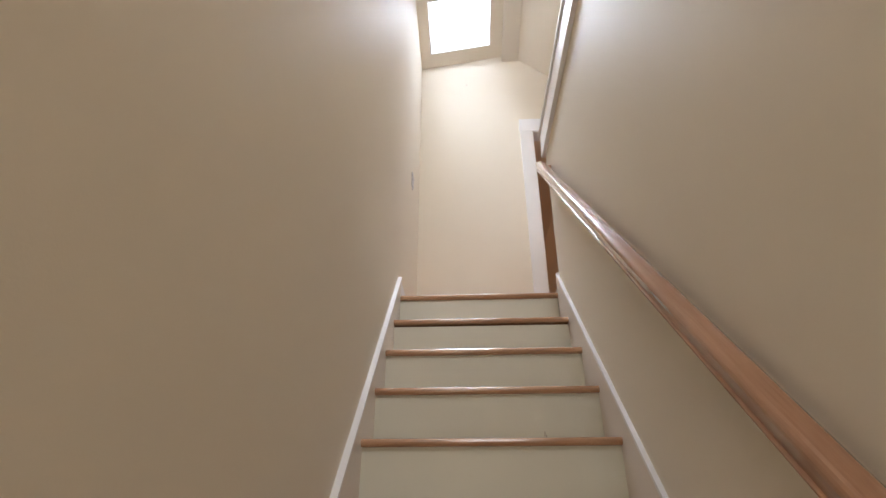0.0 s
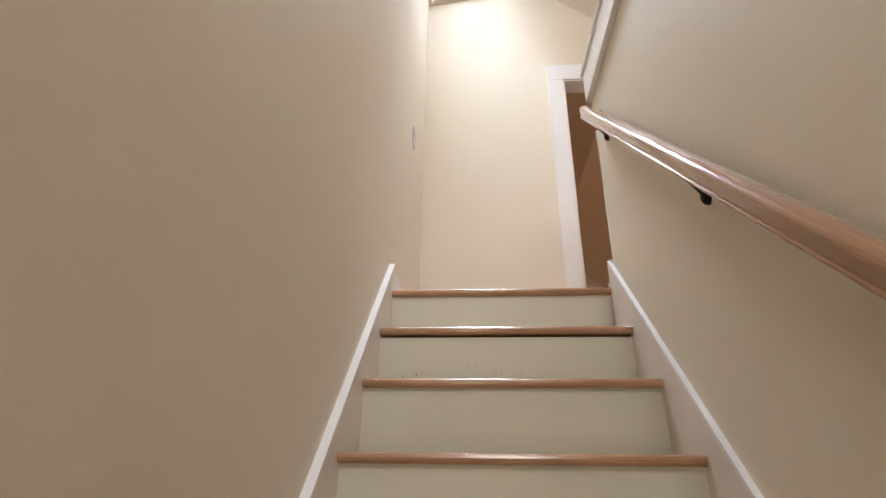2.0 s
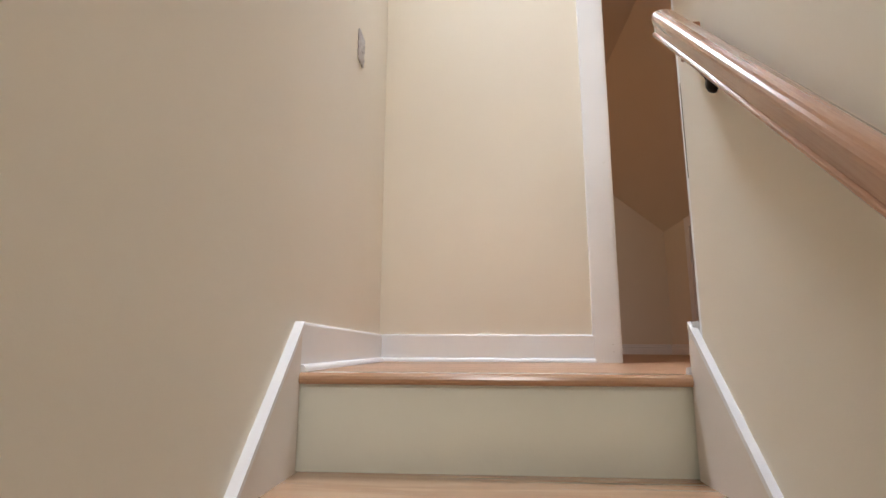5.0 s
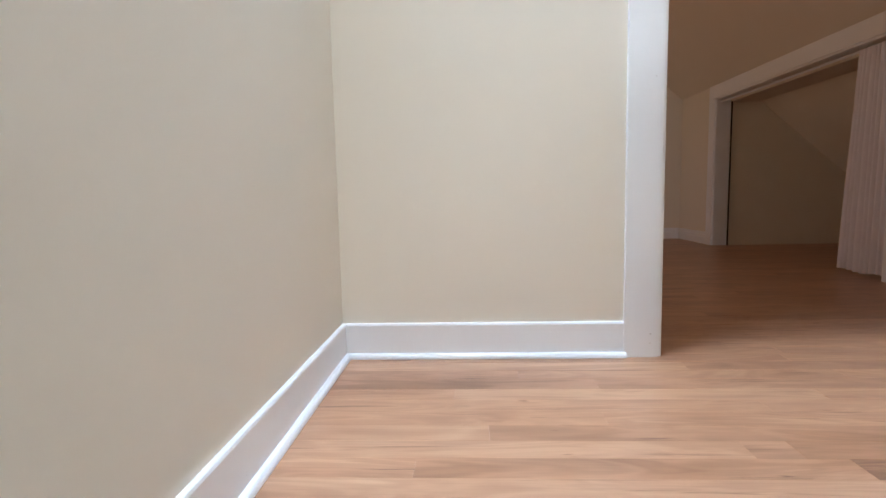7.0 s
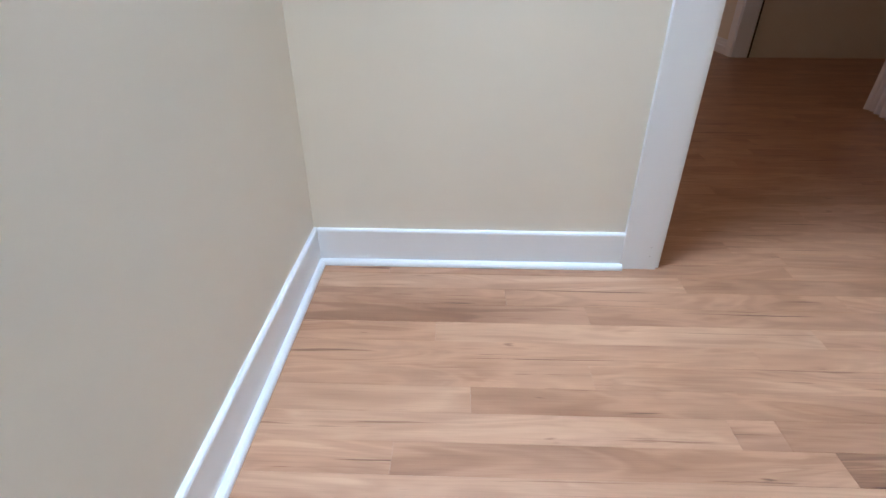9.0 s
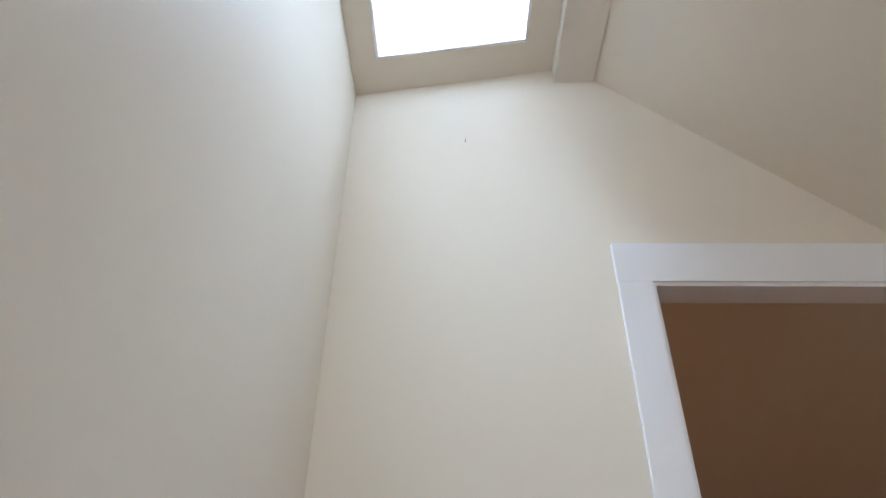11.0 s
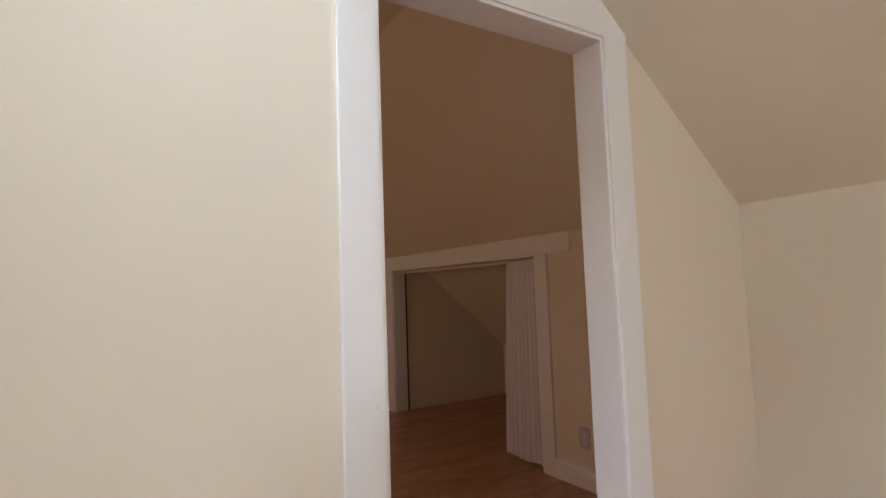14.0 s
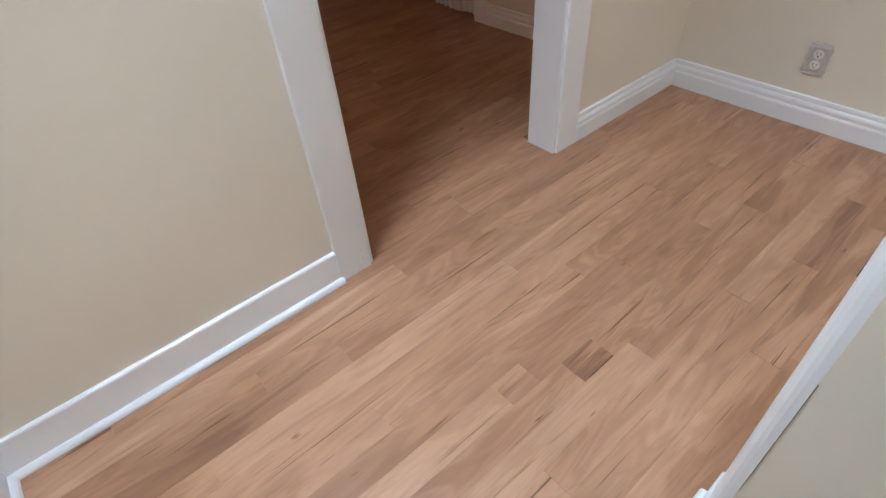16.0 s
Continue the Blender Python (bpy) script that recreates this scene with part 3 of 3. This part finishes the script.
def scrolls(w, h, thick):
    """Raised leaf scrolls on a plate, one mesh each."""
    for sx in (-1, 1):
        for z0 in (-0.33, 0.0, 0.33):
            pts = []
            for i in range(9):
                a = i / 8 * 1.5 * math.pi
                r = 0.012 * (1 - 0.08 * i)
                pts.append((sx * (w * 0.36 + 0.3 * r * math.cos(a)), -thick, z0 * h + r * math.sin(a)))
            yield tube(bmesh.new(), pts, [0.0016] * 9, 6)


def wall_plate(name, label, category, kinds):
    ob = thing(name, (0, 0, 0), label, category)
    put("backing", ornate_plate(0.075, 0.115, 0.0018), M_IRON, ob, "dark rim behind the plate")
    bm = ornate_plate(0.076, 0.116, 0.005)
    bmesh.ops.translate(bm, vec=(0, -0.0021, 0), verts=bm.verts)
    plate = put("plate", bm, M_PEWTER, ob, "cast pewter plate")
    for bm in scrolls(0.076, 0.116, 0.0085):
        part("scroll", bm, M_PEWTER, plate)
    if kinds == "outlet":
        for z in (-0.0195, 0.0195):
            r = put("receptacle", tube(bmesh.new(), [(0, -0.004, z), (0, -0.0092, z), (0, -0.0100, z)], [0.0165, 0.0165, 0.0155], 20), M_IVORY, ob, "white receptacle face")
            for dx, dz, w in ((-0.006, 0.004, 0.0022), (0.006, 0.004, 0.0018)):
                part("slot", block(dx - w / 2, dx + w / 2, -0.0106, -0.0098, z + dz - 0.0045, z + dz + 0.0045), M_SLOT, r)
            part("slot", tube(bmesh.new(), [(0, -0.0106, z - 0.007), (0, -0.0098, z - 0.007)], [0.0027, 0.0027], 8), M_SLOT, r)
        put("screw", tube(bmesh.new(), [(0, -0.0065, 0), (0, -0.0098, 0)], [0.003, 0.002], 8), M_PEWTER, ob)
    else:
        put("switch_frame", soften(block(-0.009, 0.009, -0.0098, -0.004, -0.017, 0.017), 0.001), M_PEWTER, ob)
        put("toggle", soften(solid([(-0.005, -0.006, -0.008), (-0.005, -0.006, 0.008), (-0.005, -0.017, 0.010), (-0.005, -0.017, 0.003)], (0.010, 0, 0)), 0.001), M_PEWTER, ob, "small metal toggle lever")
        for z in (-0.030, 0.030):
            put("screw", tube(bmesh.new(), [(0, -0.006, z), (0, -0.0092, z)], [0.003, 0.002], 8), M_PEWTER, ob)
    return ob


switch = wall_plate("light_switch", "ornate pewter light switch plate on the cream wall", "light switch", "switch")
switch.matrix_world = pose(0.0005, 0.527, 1.125, 0, 0, 90)
outlet = wall_plate("wall_outlet", "ornate pewter outlet plate on the knee wall", "outlet", "outlet")
outlet.matrix_world = pose(XE - 0.0005, 0.53, 0.25, 0, 0, -90)
outlet2 = copy_thing(outlet, pose(XE - 0.0005, 2.0, 0.28, 0, 0, -90))
tagged(outlet2, "ornate pewter outlet plate in the dark bedroom")

# bedroom beyond
structure("wall_bedroom_north", block(XBW, 4.2, YBN, YBN + 0.12, -0.02, 2.6), M_WALL, "cream gable wall of the dark bedroom", "wall")
# unseen wall, its opening made up to hold the bedroom fill
bm = bmesh.new()
box(bm, XBW - 0.12, XBW, YN, YBN, -0.02, 0.85)
box(bm, XBW - 0.12, XBW, YN, 2.75, 0.85, 1.95)
box(bm, XBW - 0.12, XBW, 3.65, YBN, 0.85, 1.95)
box(bm, XBW - 0.12, XBW, YN, YBN, 1.95, 2.6)
structure("wall_bedroom_west", bm, M_WALL, "unseen cream bedroom wall with a made-up opening", "wall")
structure("wall_bedroom_south", block(XBW, -0.14, YN, YB, -0.02, 2.6), M_WALL, "cream bedroom wall beside the stairwell", "wall")
structure("ceiling_bedroom", block(XBW, 1.52, YB, YBN, ZFLAT, ZFLAT + 0.1), M_WALL, "flat cream bedroom ceiling", "ceiling")
bm = bmesh.new()
prism(bm, [(1.52, YB, slope(1.52)), (XE + 0.12, YB, slope(XE + 0.12)), (XE + 0.12, YB, slope(XE + 0.12) + 0.1), (1.52, YB, slope(1.52) + 0.1)], (0, YBN - YB, 0))
structure("ceiling_bedroom_slope", bm, M_WALL, "cream sloped bedroom ceiling", "ceiling")
CY0, CY1, CZ = 2.335, 4.35, 1.335
bm = bmesh.new()
box(bm, XE, XE + 0.12, YB, CY0, -0.02, 1.49)
box(bm, XE, XE + 0.12, CY1, YBN, -0.02, 1.49)
box(bm, XE, XE + 0.12, CY0, CY1, CZ, 1.49)
structure("wall_bedroom_east", bm, M_WALL, "low knee wall with a closet opening", "wall")
closet = thing("door_closet", (XE, 3.3, 0), "low cased closet opening in the knee wall", "closet opening", kind="structure")
put("casing", soften(block(XE - 0.016, XE, CY0 - 0.105, CY0, 0, CZ), 0.001), M_TRIM, closet)
put("casing", soften(block(XE - 0.016, XE, CY1, CY1 + 0.105, 0, CZ), 0.001), M_TRIM, closet)
put("head_casing", soften(block(XE - 0.017, XE, CY0 - 0.305, CY1 + 0.105, CZ + 0.0005, CZ + 0.115), 0.001), M_TRIM, closet)
put("jamb", block(XE - 0.006, XE + 0.125, CY1 - 0.012, CY1 + 0.003, 0, CZ - 0.013), M_TRIM, closet)
put("jamb", block(XE - 0.006, XE + 0.125, CY0 - 0.003, CY0 + 0.012, 0, CZ - 0.013), M_TRIM, closet)
put("head_jamb", block(XE - 0.006, XE + 0.125, CY0 - 0.003, CY1 + 0.003, CZ - 0.0125, CZ + 0.003), M_TRIM, closet)
# black strip stands in for the unlit gap between jamb and end wall
put("seam", block(XE + 0.126, XE + 0.136, CY1 - 0.02, CY1 - 0.004, 0, CZ - 0.02), M_SLOT, closet)
bm = bmesh.new()
box(bm, XE + 0.12, 4.1, CY1 - 0.003, CY1 + 0.1, -0.02, 1.4)
structure("wall_closet_north", bm, M_WALL, "cream end wall of the closet", "wall")
structure("wall_closet_south", block(XE + 0.12, 4.1, 1.9, 2.0, -0.02, 1.4), M_WALL, "cream end wall of the closet", "wall")
structure("wall_closet_east", block(3.98, 4.1, 2.0, CY1, -0.02, 0.7), M_WALL, "low cream back wall of the closet", "wall")
bm = bmesh.new()
prism(bm, [(XE + 0.12, 2.0, 1.30), (3.06, 2.0, 1.30), (4.0, 2.0, 0.50), (4.1, 2.0, 0.50), (4.1, 2.0, 0.62), (3.06, 2.0, 1.42), (XE + 0.12, 2.0, 1.42)], (0, CY1 - 2.0, 0))
structure("ceiling_closet", bm, M_WALL, "sloped cream closet ceiling", "ceiling")
base4 = thing("baseboard", (XE, 1.7, 0), "white baseboard in the bedroom", "baseboard", kind="structure")
run(base4, "board", MOULD, (XE, YB, 0), (XE, CY0 - 0.106, 0), (-1, 0, 0), M_TRIM)
run(base4, "board", MOULD, (XE, CY1 + 0.106, 0), (XE, YBN, 0), (-1, 0, 0), M_TRIM)
run(base4, "board", MOULD, (XBW, YBN, 0), (XE - 0.018, YBN, 0), (0, -1, 0), M_TRIM)

# curtain on its rod
rod = thing("curtain_rod", (XE + 0.03, 3.3, CZ - 0.03), "thin white curtain rod across the closet opening", "curtain rod")
put("rod", tube(bmesh.new(), [(XE + 0.04, CY0 + 0.013, CZ - 0.035), (XE + 0.04, CY1 - 0.013, CZ - 0.035)], [0.007, 0.007], 10), M_TRIM, rod)
bm = bmesh.new()
cols, levels = 72, 16
grid = []
for side in (0.0, 0.003):
    layer = []
    for j in range(levels + 1):
        f = j / levels
        z = 0.018 + (CZ - 0.03 - 0.018) * f
        row = []
        for i in range(cols + 1):
            u = i / cols
            wide = 0.31 + 0.07 * (1 - f)
            y = CY0 + 0.016 + u * wide
            ph = u * 9 * 2 * math.pi + 0.7 * math.sin(3 * f + u * 4)
            x = XE + 0.035 + (0.013 + 0.009 * (1 - f)) * math.sin(ph) + 0.006 * math.sin(ph * 2.3 + 1) * (1 - 0.5 * f) + side
            row.append(bm.verts.new((x, y + 0.004 * math.cos(ph), z + (0.006 * math.sin(u * 9) if j == 0 else 0))))
        layer.append(row)
    grid.append(layer)
for s, layer in enumerate(grid):
    for j in range(levels):
        for i in range(cols):
            q = (layer[j][i], layer[j][i + 1], layer[j + 1][i + 1], layer[j + 1][i])
            bm.faces.new(q if s else q[::-1])
curtain = thing("curtain", (XE + 0.035, CY0 + 0.14, 0), "pleated pale cotton curtain gathered at the closet opening", "curtain")
put("cloth", bm, M_CURTAIN, curtain, smooth=True)

# floorboards, last
floor = thing("floor", (0, 0, 0), "satin oak strip floor running across landing and bedroom", "floor", kind="structure")
PITCH, START = 0.0735, 0.043
JOINTS = {-1: (1.55, 1.95, 2.3), 0: (0.7, 1.5, 2.2), 1: (0.55, 1.90, 2.30), 2: (0.9, 1.65), 3: (1.31, 2.0), 4: (0.30, 1.137, 1.25, 2.05, 2.4), 5: (0.965, 1.06, 1.86), 6: (0.45, 1.55), 7: (0.72, 1.42, 2.2), 8: (1.12, 1.93), 9: (0.368, 1.3), 10: (0.755, 1.6), 11: (0.55, 1.45), 12: (1.05, 2.1)}
FIGURED = {(4, 2.05), (1, 1.90), (10, 0.0), (5, 0.965), (0, 1.5)}     # darker boards with wild grain
PALE = {(5, 0.0), (3, 0.0), (2, 1.65), (9, 0.368), (6, 0.0), (12, 0.0)}     # boards of lighter sapwood
rng = random.Random(11)


def board(x0, x1, y0, y1, bm=None):
    """One plank with eased top edges."""
    own = bm is None
    bm = bm or bmesh.new()
    e, g = rng.choice((0.0003, 0.0003, 0.0004, 0.0005, 0.0006, 0.0011)), 0.00006
    tip = rng.uniform(-0.00015, 0.00015)
    lo = [bm.verts.new(p) for p in ((x0 + g, y0 + g, -0.019), (x1 - g, y0 + g, -0.019), (x1 - g, y1 - g, -0.019), (x0 + g, y1 - g, -0.019))]
    md = [bm.verts.new(p) for p in ((x0 + g, y0 + g, tip - e), (x1 - g, y0 + g, tip - e), (x1 - g, y1 - g, tip - e), (x0 + g, y1 - g, tip - e))]
    hi = [bm.verts.new(p) for p in ((x0 + e, y0 + e, tip), (x1 - e, y0 + e, tip), (x1 - e, y1 - e, tip), (x0 + e, y1 - e, tip))]
    bm.faces.new(hi)
    for a, b in ((lo, md), (md, hi)):
        for i in range(4):
            bm.faces.new((a[i], a[(i + 1) % 4], b[(i + 1) % 4], b[i]))
    return bm


far = bmesh.new()
row = -59
while START + row * PITCH < YBN:
    y0, y1 = START + row * PITCH, START + (row + 1) * PITCH
    if row < -1:
        xa, xb, y0 = GX, XE, max(y0, YS)
        y1 = 0.003 if row == -2 else y1
    elif row == -1:
        xa, xb, y0 = 0.0, XE, 0.004
    elif y0 > YB + 0.01:
        xa, xb = XBW, 3.98
    elif y1 > YN + 0.05:
        xa, xb = X0 - 0.002, X1 + 0.002
    else:
        xa, xb = 0.0, XE
    cuts = list(JOINTS.get(row, ()))
    if not cuts:
        x = xa + rng.uniform(0.15, 0.9)
        while x < xb - 0.15:
            cuts.append(x)
            x += rng.uniform(0.45, 1.35)
    edges = [xa] + [c for c in cuts if xa < c < xb] + [xb]
    for c, d in zip(edges, edges[1:]):
        if row == -1:
            if c > 1.9 and d < 2.4:      # a board is missing beside the half wall
                continue
            c = max(c, W + 0.021)
            if d < c + 0.02:
                continue
        ya = 0.0755 if row == 0 and d < 0.9 else y0
        if ya > y0:
            continue
        if -0.3 < y0 < 2.6:
            part("floorboard", board(c, d, y0, y1), M_KNOT if (row, c) == (4, 1.137) else M_FIGURED if (row, c) in FIGURED else M_PALE if (row, c) in PALE else M_FLOOR, floor)
        else:
            board(c, d, y0, y1, far)
    row += 1
part("floorboard", board(0.0, 0.70, 0.0755, START + PITCH), M_FLOOR, floor)
tagged(part("floorboards", far, M_FLOOR, floor), kind="stuff")
